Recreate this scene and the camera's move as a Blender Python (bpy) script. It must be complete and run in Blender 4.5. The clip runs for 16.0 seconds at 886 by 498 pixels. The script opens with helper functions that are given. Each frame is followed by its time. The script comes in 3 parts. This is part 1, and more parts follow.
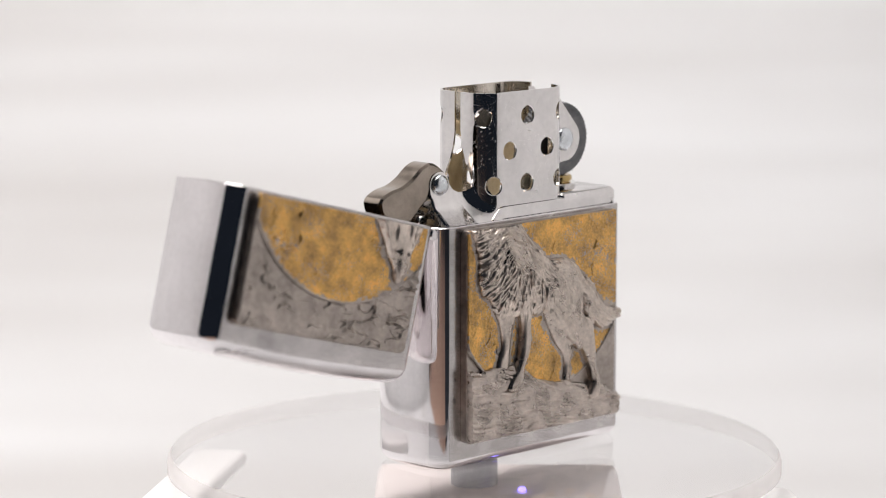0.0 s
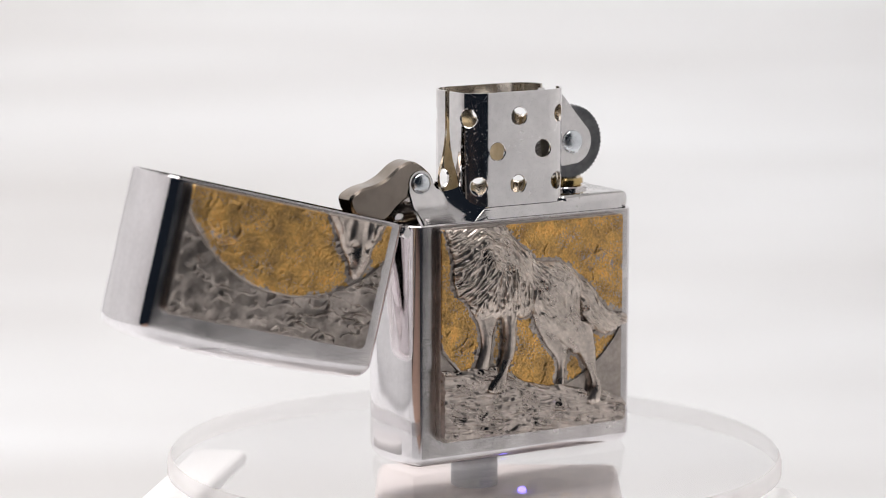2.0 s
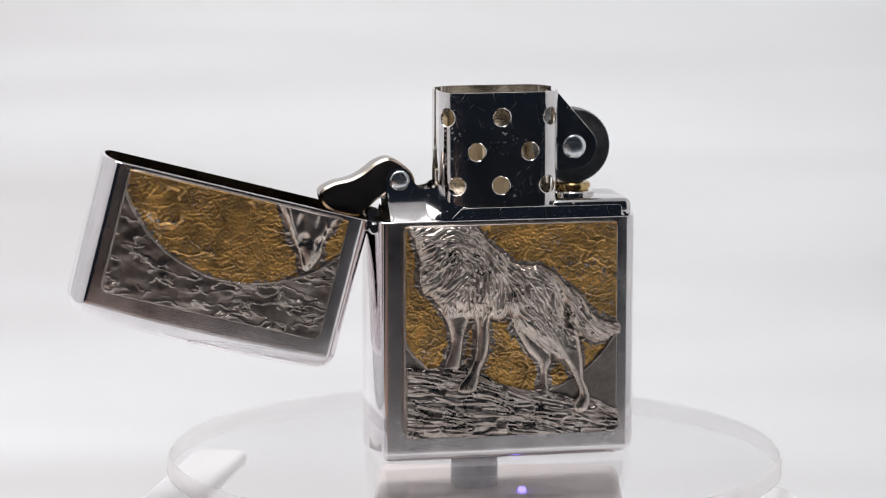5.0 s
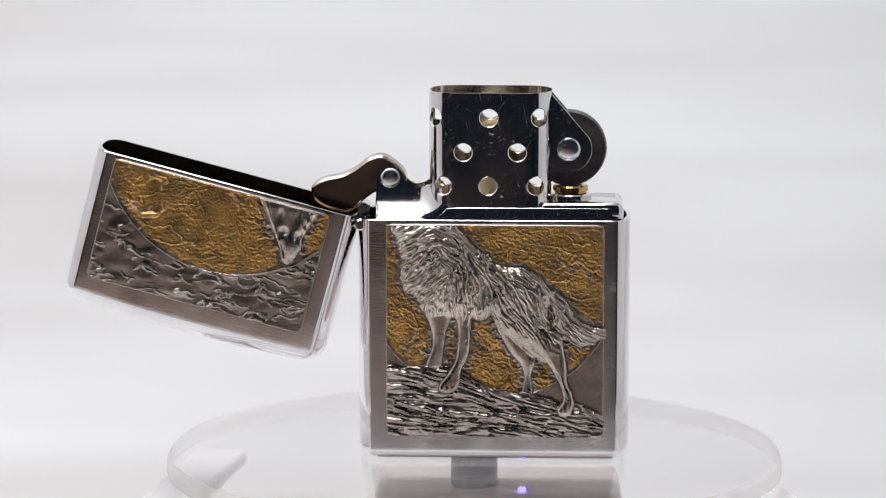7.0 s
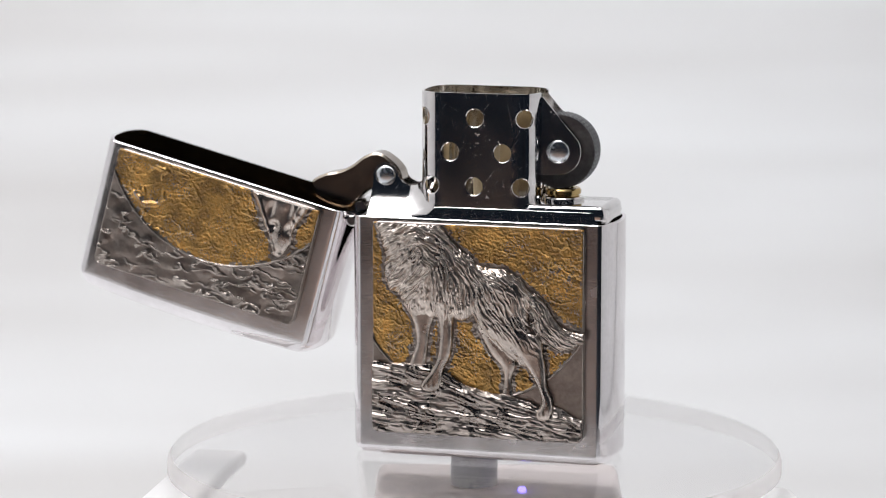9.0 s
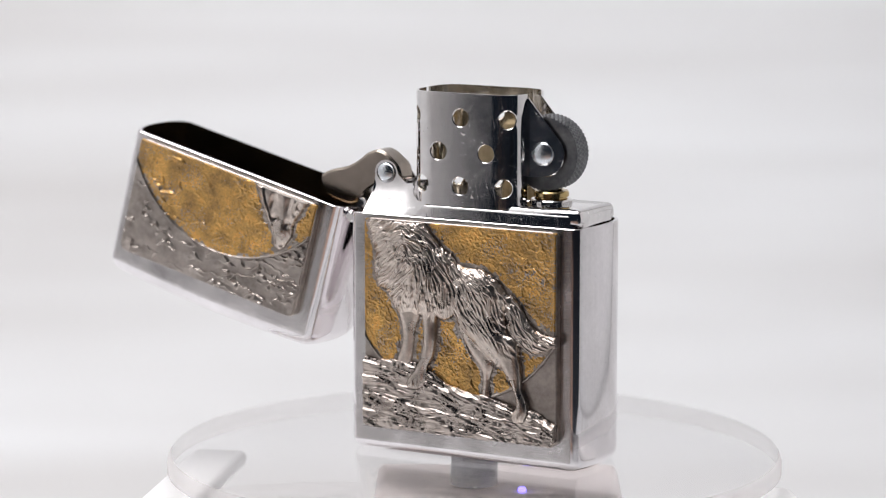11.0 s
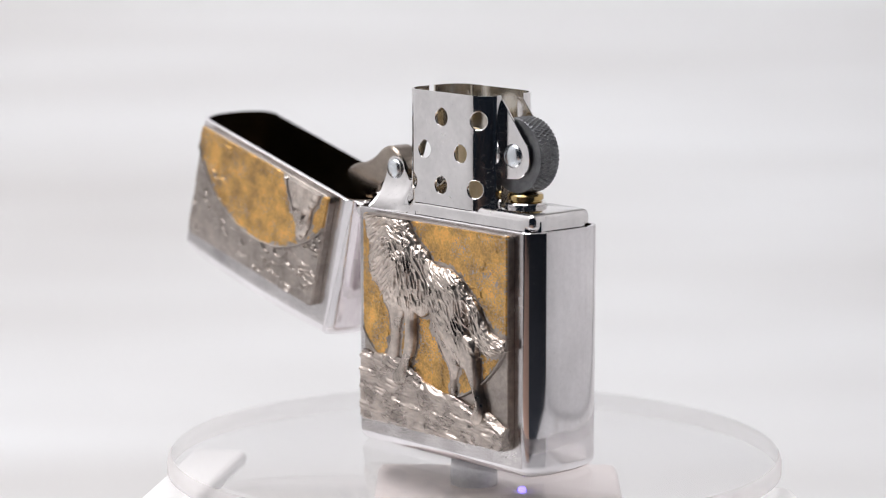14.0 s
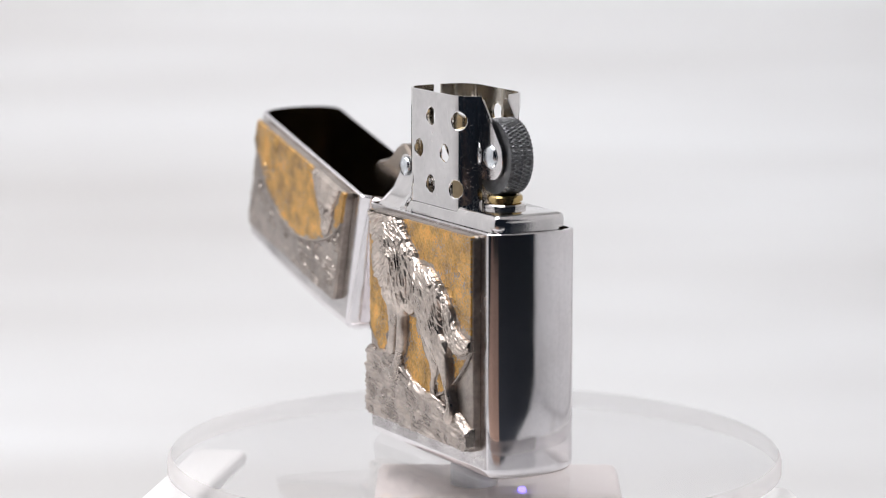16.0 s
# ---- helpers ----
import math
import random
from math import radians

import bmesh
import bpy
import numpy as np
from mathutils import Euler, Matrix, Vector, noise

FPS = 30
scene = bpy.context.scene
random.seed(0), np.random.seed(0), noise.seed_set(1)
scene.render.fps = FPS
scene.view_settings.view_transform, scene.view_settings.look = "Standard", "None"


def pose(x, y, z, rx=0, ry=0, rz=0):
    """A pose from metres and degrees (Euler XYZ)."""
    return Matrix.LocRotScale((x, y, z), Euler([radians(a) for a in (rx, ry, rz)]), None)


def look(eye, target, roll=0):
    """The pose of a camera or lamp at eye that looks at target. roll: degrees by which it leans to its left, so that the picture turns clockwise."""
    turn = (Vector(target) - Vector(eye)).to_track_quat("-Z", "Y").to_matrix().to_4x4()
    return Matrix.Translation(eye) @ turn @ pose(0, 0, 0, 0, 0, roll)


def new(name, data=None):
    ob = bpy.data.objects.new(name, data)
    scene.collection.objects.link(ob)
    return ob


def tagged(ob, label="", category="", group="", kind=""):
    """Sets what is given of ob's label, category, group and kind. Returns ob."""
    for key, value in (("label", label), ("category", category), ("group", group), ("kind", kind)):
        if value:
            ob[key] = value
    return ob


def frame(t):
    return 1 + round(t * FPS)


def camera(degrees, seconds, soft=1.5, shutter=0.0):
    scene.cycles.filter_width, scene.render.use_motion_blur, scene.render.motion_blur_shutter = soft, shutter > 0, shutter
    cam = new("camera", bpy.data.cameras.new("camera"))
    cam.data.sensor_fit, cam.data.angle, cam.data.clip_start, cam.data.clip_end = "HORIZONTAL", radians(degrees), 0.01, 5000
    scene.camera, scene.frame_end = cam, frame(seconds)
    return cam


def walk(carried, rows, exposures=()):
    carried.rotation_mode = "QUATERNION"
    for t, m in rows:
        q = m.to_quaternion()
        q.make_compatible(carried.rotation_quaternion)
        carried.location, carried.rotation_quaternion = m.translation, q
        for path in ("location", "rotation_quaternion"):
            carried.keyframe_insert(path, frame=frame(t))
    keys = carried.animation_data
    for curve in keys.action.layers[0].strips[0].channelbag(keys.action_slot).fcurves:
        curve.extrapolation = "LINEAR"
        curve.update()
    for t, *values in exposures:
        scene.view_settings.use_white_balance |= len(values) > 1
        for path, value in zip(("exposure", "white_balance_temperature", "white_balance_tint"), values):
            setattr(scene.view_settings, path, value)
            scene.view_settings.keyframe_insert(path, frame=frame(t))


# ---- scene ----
import mathutils
import mathutils.geometry

cam = camera(16.4, 16.0, soft=1.0)
cam.data.dof.use_dof, cam.data.dof.focus_distance, cam.data.dof.aperture_fstop = True, 0.447, 18.0
EYE = pose(0.0, -0.4507, 0.1015, 90 - 9.085, 0.0, 0.595)
walk(cam, [(0.0, EYE), (16.0, EYE)],
     exposures=[(0.0, 0.07, 6780, 12), (2.0, 0.1, 6640, 11), (3.2, 0.13, 6460, 11), (4.0, 0.06, 6455, 11), (7.0, -0.02, 6450, 10), (9.0, 0.0, 6450, 10), (12.5, -0.02, 6500, 12), (16.0, 0.05, 6480, 11)])

# ---- world and light ----
world = bpy.data.worlds.new("world")
scene.world = world
world.use_nodes = True
world.node_tree.nodes["Background"].inputs[0].default_value = (0.42, 0.57, 0.85, 1)
world.node_tree.nodes["Background"].inputs[1].default_value = 0.022


def area_lamp(name, m, sx, sy, watts, colour):
    d = bpy.data.lights.new(name, "AREA")
    d.shape, d.size, d.size_y, d.energy, d.color = "RECTANGLE", sx, sy, watts, colour
    ob = new(name, d)
    ob.matrix_world = m
    return ob


area_lamp("led_panel_light", look((-0.12, 0.02, 0.475), (-0.12, 0.02, 0.0)), 0.34, 0.36, 2.3, (0.985, 0.985, 1.0))

# ---- materials ----


def nodes_of(name):
    m = bpy.data.materials.new(name)
    m.use_nodes = True
    nt = m.node_tree
    return m, nt, nt.nodes["Principled BSDF"]


def add(nt, kind, **values):
    n = nt.nodes.new(kind)
    for k, v in values.items():
        n.inputs[k.replace("_", " ")].default_value = v
    return n


def coords(nt, scale=(1, 1, 1)):
    tc = nt.nodes.new("ShaderNodeTexCoord")
    mp = nt.nodes.new("ShaderNodeMapping")
    mp.inputs["Scale"].default_value = scale
    nt.links.new(tc.outputs["Object"], mp.inputs["Vector"])
    return mp.outputs["Vector"]


def ramp(nt, fac, stops):
    r = nt.nodes.new("ShaderNodeValToRGB")
    e = r.color_ramp.elements
    while len(e) < len(stops):
        e.new(0.5)
    for el, (p, c) in zip(e, stops):
        el.position, el.color = p, (*c, 1)
    nt.links.new(fac, r.inputs[0])
    return r.outputs[0]


def noise_tex(nt, vec, scale, detail=4, rough=0.55):
    n = add(nt, "ShaderNodeTexNoise", Scale=scale, Detail=detail, Roughness=rough)
    nt.links.new(vec, n.inputs["Vector"])
    return n.outputs["Fac"]


def bump(nt, b, height, strength, distance):
    n = add(nt, "ShaderNodeBump", Strength=strength, Distance=distance)
    nt.links.new(height, n.inputs["Height"])
    nt.links.new(n.outputs[0], b.inputs["Normal"])


def metal(name, dark, light, rough, scale=(1, 1, 1), grain=900, wear=120, relief=0.0, depth=0.00005, rough_span=0.06, metallic=1.0):
    """Metal with a fine grain, broad stains and uneven polish; scale stretches the grain into brush marks."""
    m, nt, b = nodes_of(name)
    v = coords(nt, scale)
    fine = noise_tex(nt, v, grain, 5)
    broad = noise_tex(nt, coords(nt), wear, 3)
    mix = nt.nodes.new("ShaderNodeMath")
    mix.operation = "MULTIPLY_ADD"
    nt.links.new(fine, mix.inputs[0])
    mix.inputs[1].default_value = 0.55
    nt.links.new(broad, mix.inputs[2])
    nt.links.new(ramp(nt, mix.outputs[0], [(0.45, dark), (1.0, light)]), b.inputs["Base Color"])
    b.inputs["Metallic"].default_value = metallic
    rr = ramp(nt, broad, [(0.3, (rough - rough_span / 2,) * 3), (0.7, (rough + rough_span / 2,) * 3)])
    nt.links.new(rr, b.inputs["Roughness"])
    if relief:
        bump(nt, b, fine, relief, depth)
    return m


def plain(name, a, c, rough, grain=200, relief=0.0, depth=0.0002, scale=(1, 1, 1)):
    return metal(name, a, c, rough, scale, grain, grain / 8, relief, depth, metallic=0.0)


CHROME = metal("polished_chrome", (0.7, 0.67, 0.675), (0.86, 0.825, 0.835), 0.07, grain=1500, wear=90, rough_span=0.03)
BRUSHED = metal("brushed_chrome", (0.34, 0.32, 0.315), (0.74, 0.7, 0.69), 0.25, (0.16, 1, 1.6), 4600, 150, 0.45, 0.00003)


def scratched(m):
    """Adds fine scratches in two directions, rougher and lighter than the polish."""
    nt = m.node_tree
    b = nt.nodes["Principled BSDF"]
    base = b.inputs["Roughness"].links[0].from_socket
    for turn, long, short in ((0.5, 55, 4200), (-0.9, 75, 3700), (1.35, 50, 3900), (-0.25, 65, 4800)):
        tc = nt.nodes.new("ShaderNodeTexCoord")
        mp = nt.nodes.new("ShaderNodeMapping")
        mp.vector_type = "TEXTURE"
        mp.inputs["Rotation"].default_value, mp.inputs["Scale"].default_value = (0, turn, 0), (1 / long, 1 / long, 1 / short)
        nt.links.new(tc.outputs["Object"], mp.inputs["Vector"])
        lines = ramp(nt, noise_tex(nt, mp.outputs["Vector"], 4, 1), [(0.7, (0, 0, 0)), (0.8, (0.22, 0.22, 0.22))])
        sm = nt.nodes.new("ShaderNodeMath")
        sm.operation = "ADD"
        nt.links.new(base, sm.inputs[0])
        nt.links.new(lines, sm.inputs[1])
        base = sm.outputs[0]
    specks = ramp(nt, noise_tex(nt, coords(nt), 2300, 2), [(0.6, (0, 0, 0)), (0.7, (0.4, 0.4, 0.4))])
    where = ramp(nt, noise_tex(nt, coords(nt), 210, 3), [(0.48, (0, 0, 0)), (0.66, (1, 1, 1))])
    both = nt.nodes.new("ShaderNodeMath")
    both.operation = "MULTIPLY_ADD"
    for k, socket in enumerate((specks, where, base)):
        nt.links.new(socket, both.inputs[k])
    nt.links.new(both.outputs[0], b.inputs["Roughness"])


STEEL = metal("stamped_steel", (0.66, 0.64, 0.635), (0.84, 0.81, 0.8), 0.1, grain=1200, wear=160, relief=0.05, depth=0.00001)
scratched(STEEL)
HEATED = metal("heat_tinted_steel", (0.46, 0.42, 0.36), (0.78, 0.72, 0.64), 0.15, grain=900, wear=250)
# inside of the shells: its dark brown reflections are put into the colour
INNER_SHADE = metal("shaded_inner_steel", (0.14, 0.11, 0.085), (0.34, 0.27, 0.19), 0.22, grain=600, wear=90)
LEVER = metal("bronzed_lever_steel", (0.24, 0.2, 0.165), (0.4, 0.34, 0.29), 0.2, grain=900, wear=200)
WHEEL = metal("blackened_wheel_steel", (0.08, 0.082, 0.086), (0.2, 0.2, 0.205), 0.36, grain=1400, wear=300, relief=0.1)
RIVET = metal("rivet_steel", (0.62, 0.65, 0.68), (0.84, 0.87, 0.9), 0.26, grain=1200, wear=500)
BRASS = metal("brass", (0.36, 0.25, 0.1), (0.62, 0.46, 0.22), 0.2, grain=900, wear=300)
SILVER = metal("antique_silver", (0.34, 0.295, 0.262), (0.76, 0.66, 0.585), 0.29, grain=1800, wear=260, relief=0.15, depth=0.00004)
GUNMETAL = metal("oxidised_silver", (0.21, 0.182, 0.162), (0.52, 0.455, 0.41), 0.33, grain=1300, wear=220, relief=0.2, depth=0.00005)
ROCK = metal("oxidised_silver_rock", (0.25, 0.215, 0.192), (0.62, 0.54, 0.485), 0.28, (0.5, 1, 1.6), 1500, 300, 0.25, 0.00006)
GOLD = metal("antique_gold", (0.2, 0.14, 0.08), (0.93, 0.54, 0.17), 0.38, grain=2600, wear=300, relief=0.8, depth=0.0001)
SHAFT = metal("shaft_steel", (0.3, 0.3, 0.31), (0.44, 0.43, 0.44), 0.4, (1, 1, 0.2), 900, 90)
PLASTIC = plain("white_plastic", (0.74, 0.72, 0.71), (0.8, 0.79, 0.78), 0.4, 300)
WHITE = plain("bright_white_plastic", (0.86, 0.84, 0.83), (0.9, 0.885, 0.875), 0.35, 300)
COTTON = plain("cotton_wick", (0.5, 0.38, 0.22), (0.78, 0.66, 0.45), 0.9, 1500, 0.6, 0.0002, (1, 1, 0.4))
PINKISH = plain("pale_pink_plastic", (0.86, 0.77, 0.745), (0.9, 0.82, 0.795), 0.4, 300)
FABRIC = plain("white_fabric", (0.74, 0.74, 0.74), (0.82, 0.82, 0.82), 0.9, 60, 0.1, 0.0004)
# colour of the added slab that tints reflections in the metal
WARM_BOUNCE = plain("reddish_brown_bounce", (0.56, 0.37, 0.28), (0.68, 0.46, 0.36), 0.5, 40, 0.05, 0.0002, (0.15, 1, 1))
ROOMDARK = plain("dark_room_paint", (0.055, 0.063, 0.078), (0.075, 0.085, 0.105), 0.9, 5)


def backdrop_material():
    """White paper; the shading of faint creases across it is put into the colour as bands."""
    m, nt, b = nodes_of("white_backdrop_paper")
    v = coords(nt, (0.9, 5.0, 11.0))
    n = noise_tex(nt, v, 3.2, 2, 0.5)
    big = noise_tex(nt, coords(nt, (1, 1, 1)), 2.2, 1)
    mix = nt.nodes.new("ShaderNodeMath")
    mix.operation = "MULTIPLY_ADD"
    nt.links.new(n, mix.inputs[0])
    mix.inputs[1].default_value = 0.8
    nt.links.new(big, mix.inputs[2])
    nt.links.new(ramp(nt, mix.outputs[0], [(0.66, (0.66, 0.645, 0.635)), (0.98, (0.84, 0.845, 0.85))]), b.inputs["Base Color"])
    b.inputs["Roughness"].default_value = 0.9
    return m


def clear_acrylic():
    """Clear sheet: what lies below shows through, its gloss grows towards the rim of sight."""
    m, nt, b = nodes_of("clear_acrylic")
    nt.nodes.remove(b)
    out = nt.nodes["Material Output"]
    clear = nt.nodes.new("ShaderNodeBsdfTransparent")
    clear.inputs[0].default_value = (0.99, 0.985, 0.985, 1)
    gloss = nt.nodes.new("ShaderNodeBsdfGlossy")
    gloss.inputs["Roughness"].default_value = 0.04
    fr = nt.nodes.new("ShaderNodeFresnel")
    fr.inputs["IOR"].default_value = 1.49
    mix = nt.nodes.new("ShaderNodeMixShader")
    nt.links.new(fr.outputs[0], mix.inputs[0])
    nt.links.new(clear.outputs[0], mix.inputs[1])
    nt.links.new(gloss.outputs[0], mix.inputs[2])
    nt.links.new(mix.outputs[0], out.inputs["Surface"])
    return m


def frosted_acrylic():
    m, nt, b = nodes_of("frosted_acrylic_edge")
    n = noise_tex(nt, coords(nt), 400)
    nt.links.new(ramp(nt, n, [(0.3, (0.8, 0.72, 0.7)), (0.7, (0.88, 0.81, 0.79))]), b.inputs["Base Color"])
    b.inputs["Roughness"].default_value = 0.55
    passing = nt.nodes.new("ShaderNodeBsdfTranslucent")
    passing.inputs[0].default_value = (0.98, 0.93, 0.91, 1)
    frost = nt.nodes.new("ShaderNodeMixShader")
    frost.inputs[0].default_value = 0.75
    nt.links.new(b.outputs[0], frost.inputs[1])
    nt.links.new(passing.outputs[0], frost.inputs[2])
    clear = nt.nodes.new("ShaderNodeBsdfTransparent")
    mix = nt.nodes.new("ShaderNodeMixShader")
    mix.inputs[0].default_value = 0.36
    nt.links.new(clear.outputs[0], mix.inputs[1])
    nt.links.new(frost.outputs[0], mix.inputs[2])
    nt.links.new(mix.outputs[0], nt.nodes["Material Output"].inputs["Surface"])
    return m


def glow(name, colour, strength):
    m, nt, b = nodes_of(name)
    b.inputs["Emission Color"].default_value = (*colour, 1)
    b.inputs["Emission Strength"].default_value = strength
    b.inputs["Base Color"].default_value = (*colour, 1)
    return m


PAPER, ACRYLIC, FROST = backdrop_material(), clear_acrylic(), frosted_acrylic()
UNDER = bpy.data.materials.new("clear_acrylic_underside")
UNDER.use_nodes = True
UNDER.node_tree.nodes.remove(UNDER.node_tree.nodes["Principled BSDF"])
UNDER.node_tree.links.new(UNDER.node_tree.nodes.new("ShaderNodeBsdfTransparent").outputs[0], UNDER.node_tree.nodes["Material Output"].inputs["Surface"])
LED = glow("violet_indicator", (0.25, 0.2, 1.0), 3.0)

# ---- building helpers (millimetres) ----
MM = 0.001


def thing(name, label, category, group="", kind=""):
    return tagged(new(name), label, category, group, kind)


def part(name, bm, mats, parent=None, label="", smooth=35, at=None):
    """Links a bmesh in millimetres as one mesh object."""
    bmesh.ops.scale(bm, vec=(MM, MM, MM), verts=bm.verts)
    me = bpy.data.meshes.new(name)
    bm.to_mesh(me)
    bm.free()
    return finish(name, me, mats, parent, label, smooth, at)


def finish(name, me, mats, parent, label="", smooth=35, at=None):
    for m in mats if isinstance(mats, (list, tuple)) else [mats]:
        me.materials.append(m)
    if smooth:
        me.shade_smooth()
        me.set_sharp_from_angle(angle=radians(smooth))
    ob = new(name, me)
    if parent:
        ob.parent = parent
    if at is not None:
        ob.matrix_basis = at
    if label:
        tagged(ob, label)
    return ob


def loft(bm, rings, close_first=True, close_last=True):
    rows = [[bm.verts.new(p) for p in r] for r in rings]
    n = len(rows[0])
    for a, b in zip(rows, rows[1:]):
        for i in range(n):
            bm.faces.new((a[i], a[(i + 1) % n], b[(i + 1) % n], b[i]))
    if close_first:
        bm.faces.new(rows[0][::-1])
    if close_last:
        bm.faces.new(rows[-1])
    bmesh.ops.recalc_face_normals(bm, faces=bm.faces)
    return rows


def round_rect(cx, cy, hx, hy, r, z, n=10, ry=None, along=0):
    """Ring of a rectangle with rounded (or oval: r across x, ry across y) corners in the plane z."""
    r = max(r, 0.01)
    ry = max(ry if ry is not None else r, 0.01)
    out = []
    for k, (sx, sy) in enumerate(((1, 1), (-1, 1), (-1, -1), (1, -1))):
        for i in range(n + 1):
            a = math.pi / 2 * (k + i / n)
            out.append((cx + sx * (hx - r) + r * math.cos(a), cy + sy * (hy - ry) + ry * math.sin(a), z))
        if k in (0, 2):
            (x0, y0, _), x1 = out[-1], cx - sx * (hx - r)
            out += [(x0 + (x1 - x0) * (i + 1) / (along + 1), y0, z) for i in range(along)]
    return out


def box(cx, cy, cz, hx, hy, hz, r=0.3):
    bm = bmesh.new()
    f = min(r, hz * 0.9)
    rings = []
    for z0, sgn in ((-hz, 1), (hz, -1)):
        steps = [(f * (1 - math.sin(a)), f * (1 - math.cos(a))) for a in (0, math.pi / 6, math.pi / 3, math.pi / 2)]
        ring = [round_rect(cx, cy, hx - ins, hy - ins, max(r - ins, 0.02), cz + z0 + sgn * up, 4) for ins, up in steps]
        rings += ring if sgn > 0 else ring[::-1]
    loft(bm, rings)
    return bm


def turned(profile, n=48, axis="z", at=(0, 0, 0), bm=None):
    """Solid of revolution from (radius, height) pairs."""
    bm = bm or bmesh.new()
    rings = []
    for r, h in profile:
        ring = []
        for i in range(n):
            a = 2 * math.pi * i / n
            x, y = r * math.cos(a), r * math.sin(a)
            p = (x, y, h) if axis == "z" else (x, h, y)
            ring.append((p[0] + at[0], p[1] + at[1], p[2] + at[2]))
        rings.append(ring)
    loft(bm, rings)
    return bm


def smooth_loop(points, per=8):
    """Closed Catmull-Rom curve through the corner points of an outline."""
    out, n = [], len(points)
    for i in range(n):
        p0, p1, p2, p3 = (Vector(points[(i + k) % n]) for k in (-1, 0, 1, 2))
        for j in range(per):
            t = j / per
            out.append(0.5 * (2 * p1 + (p2 - p0) * t + (2 * p0 - 5 * p1 + 4 * p2 - p3) * t * t + (3 * p1 - p0 - 3 * p2 + p3) * t ** 3))
    return [(p.x, p.y) for p in out]


def extrude_xz(outline, y0, y1, edge=0.2):
    """Plate with an outline in x and z between two depths, its edges eased."""
    bm = bmesh.new()
    pts = [Vector(p) for p in outline]
    n = len(pts)
    area = sum(pts[i].x * pts[(i + 1) % n].y - pts[(i + 1) % n].x * pts[i].y for i in range(n))
    inner = []
    for i in range(n):
        d = (pts[(i + 1) % n] - pts[i - 1])
        d = d.normalized() if d.length else Vector((1, 0))
        nrm = Vector((-d.y, d.x)) * (1 if area > 0 else -1)
        inner.append(pts[i] + nrm * edge)
    rings = [[(p.x, y0, p.y) for p in inner], [(p.x, y0 + edge, p.y) for p in pts],
             [(p.x, y1 - edge, p.y) for p in pts], [(p.x, y1, p.y) for p in inner]]
    loft(bm, rings)
    return bm


def inside(poly, x, y):
    hit = False
    for i in range(len(poly)):
        (x0, y0), (x1, y1) = poly[i - 1], poly[i]
        if (y0 > y) != (y1 > y) and x < (x1 - x0) * (y - y0) / (y1 - y0) + x0:
            hit = not hit
    return hit


def sheet(outline, holes, step, place, thick, press=None):
    """Bent sheet metal: an outline in the flat with round holes, meshed, then bent by place(s, z) and given thickness; press: how the edge of a hole is turned in."""
    loops = [outline] + [[(cx + r * math.cos(2 * math.pi * i / 28), cy + r * math.sin(2 * math.pi * i / 28)) for i in range(28)] for cx, cy, r in holes]
    pts, edges = [], []
    for lp in loops:
        k = len(pts)
        pts += [Vector(p) for p in lp]
        edges += [(k + i, k + (i + 1) % len(lp)) for i in range(len(lp))]
    for cx, cy, r in holes:
        pts += [Vector((cx + (r + 0.11) * math.cos(2 * math.pi * i / 28), cy + (r + 0.11) * math.sin(2 * math.pi * i / 28))) for i in range(28)]
    xs, ys = [p[0] for p in outline], [p[1] for p in outline]
    x = min(xs) + step / 2
    while x < max(xs):
        y = min(ys) + step
        while y < max(ys):
            if inside(outline, x, y) and all(math.hypot(x - cx, y - cy) > r + 0.11 + step * 0.3 for cx, cy, r in holes):
                pts.append(Vector((x, y)))
            y += step * 2.5
        x += step
    vs, _, fs, *_ = mathutils.geometry.delaunay_2d_cdt(pts, edges, [], 0, 1e-5)
    bm = bmesh.new()
    bv = [bm.verts.new(place(v.x, v.y)) for v in vs]
    if press:
        for v, b in zip(vs, bv):
            if any(abs(math.hypot(v.x - cx, v.y - cy) - r) < 0.03 for cx, cy, r in holes):
                b.co = press(b.co)
    for f in fs:
        cx, cy = sum(vs[i].x for i in f) / 3, sum(vs[i].y for i in f) / 3
        if inside(outline, cx, cy) and all(math.hypot(cx - hx, cy - hy) > r * 0.98 for hx, hy, r in holes):
            bm.faces.new([bv[i] for i in f])
    for v in [v for v in bm.verts if not v.link_faces]:
        bm.verts.remove(v)
    bmesh.ops.recalc_face_normals(bm, faces=bm.faces)
    bmesh.ops.solidify(bm, geom=bm.faces[:], thickness=thick)
    return bm


# value noise on arrays, for cast relief
GRID = np.random.RandomState(7).rand(256, 256)


def vnoise(x, y):
    xi, yi = np.floor(x).astype(int), np.floor(y).astype(int)
    fx, fy = x - xi, y - yi
    fx, fy = fx * fx * (3 - 2 * fx), fy * fy * (3 - 2 * fy)
    g = lambda a, b: GRID[a % 256, b % 256]
    return ((g(xi, yi) * (1 - fx) + g(xi + 1, yi) * fx) * (1 - fy) + (g(xi, yi + 1) * (1 - fx) + g(xi + 1, yi + 1) * fx) * fy)


def fbm(x, y, octaves=4):
    s = 0.0
    for k in range(octaves):
        s = s + vnoise(x * 2 ** k + 17 * k, y * 2 ** k + 5 * k) * 0.5 ** (k + 1)
    return s


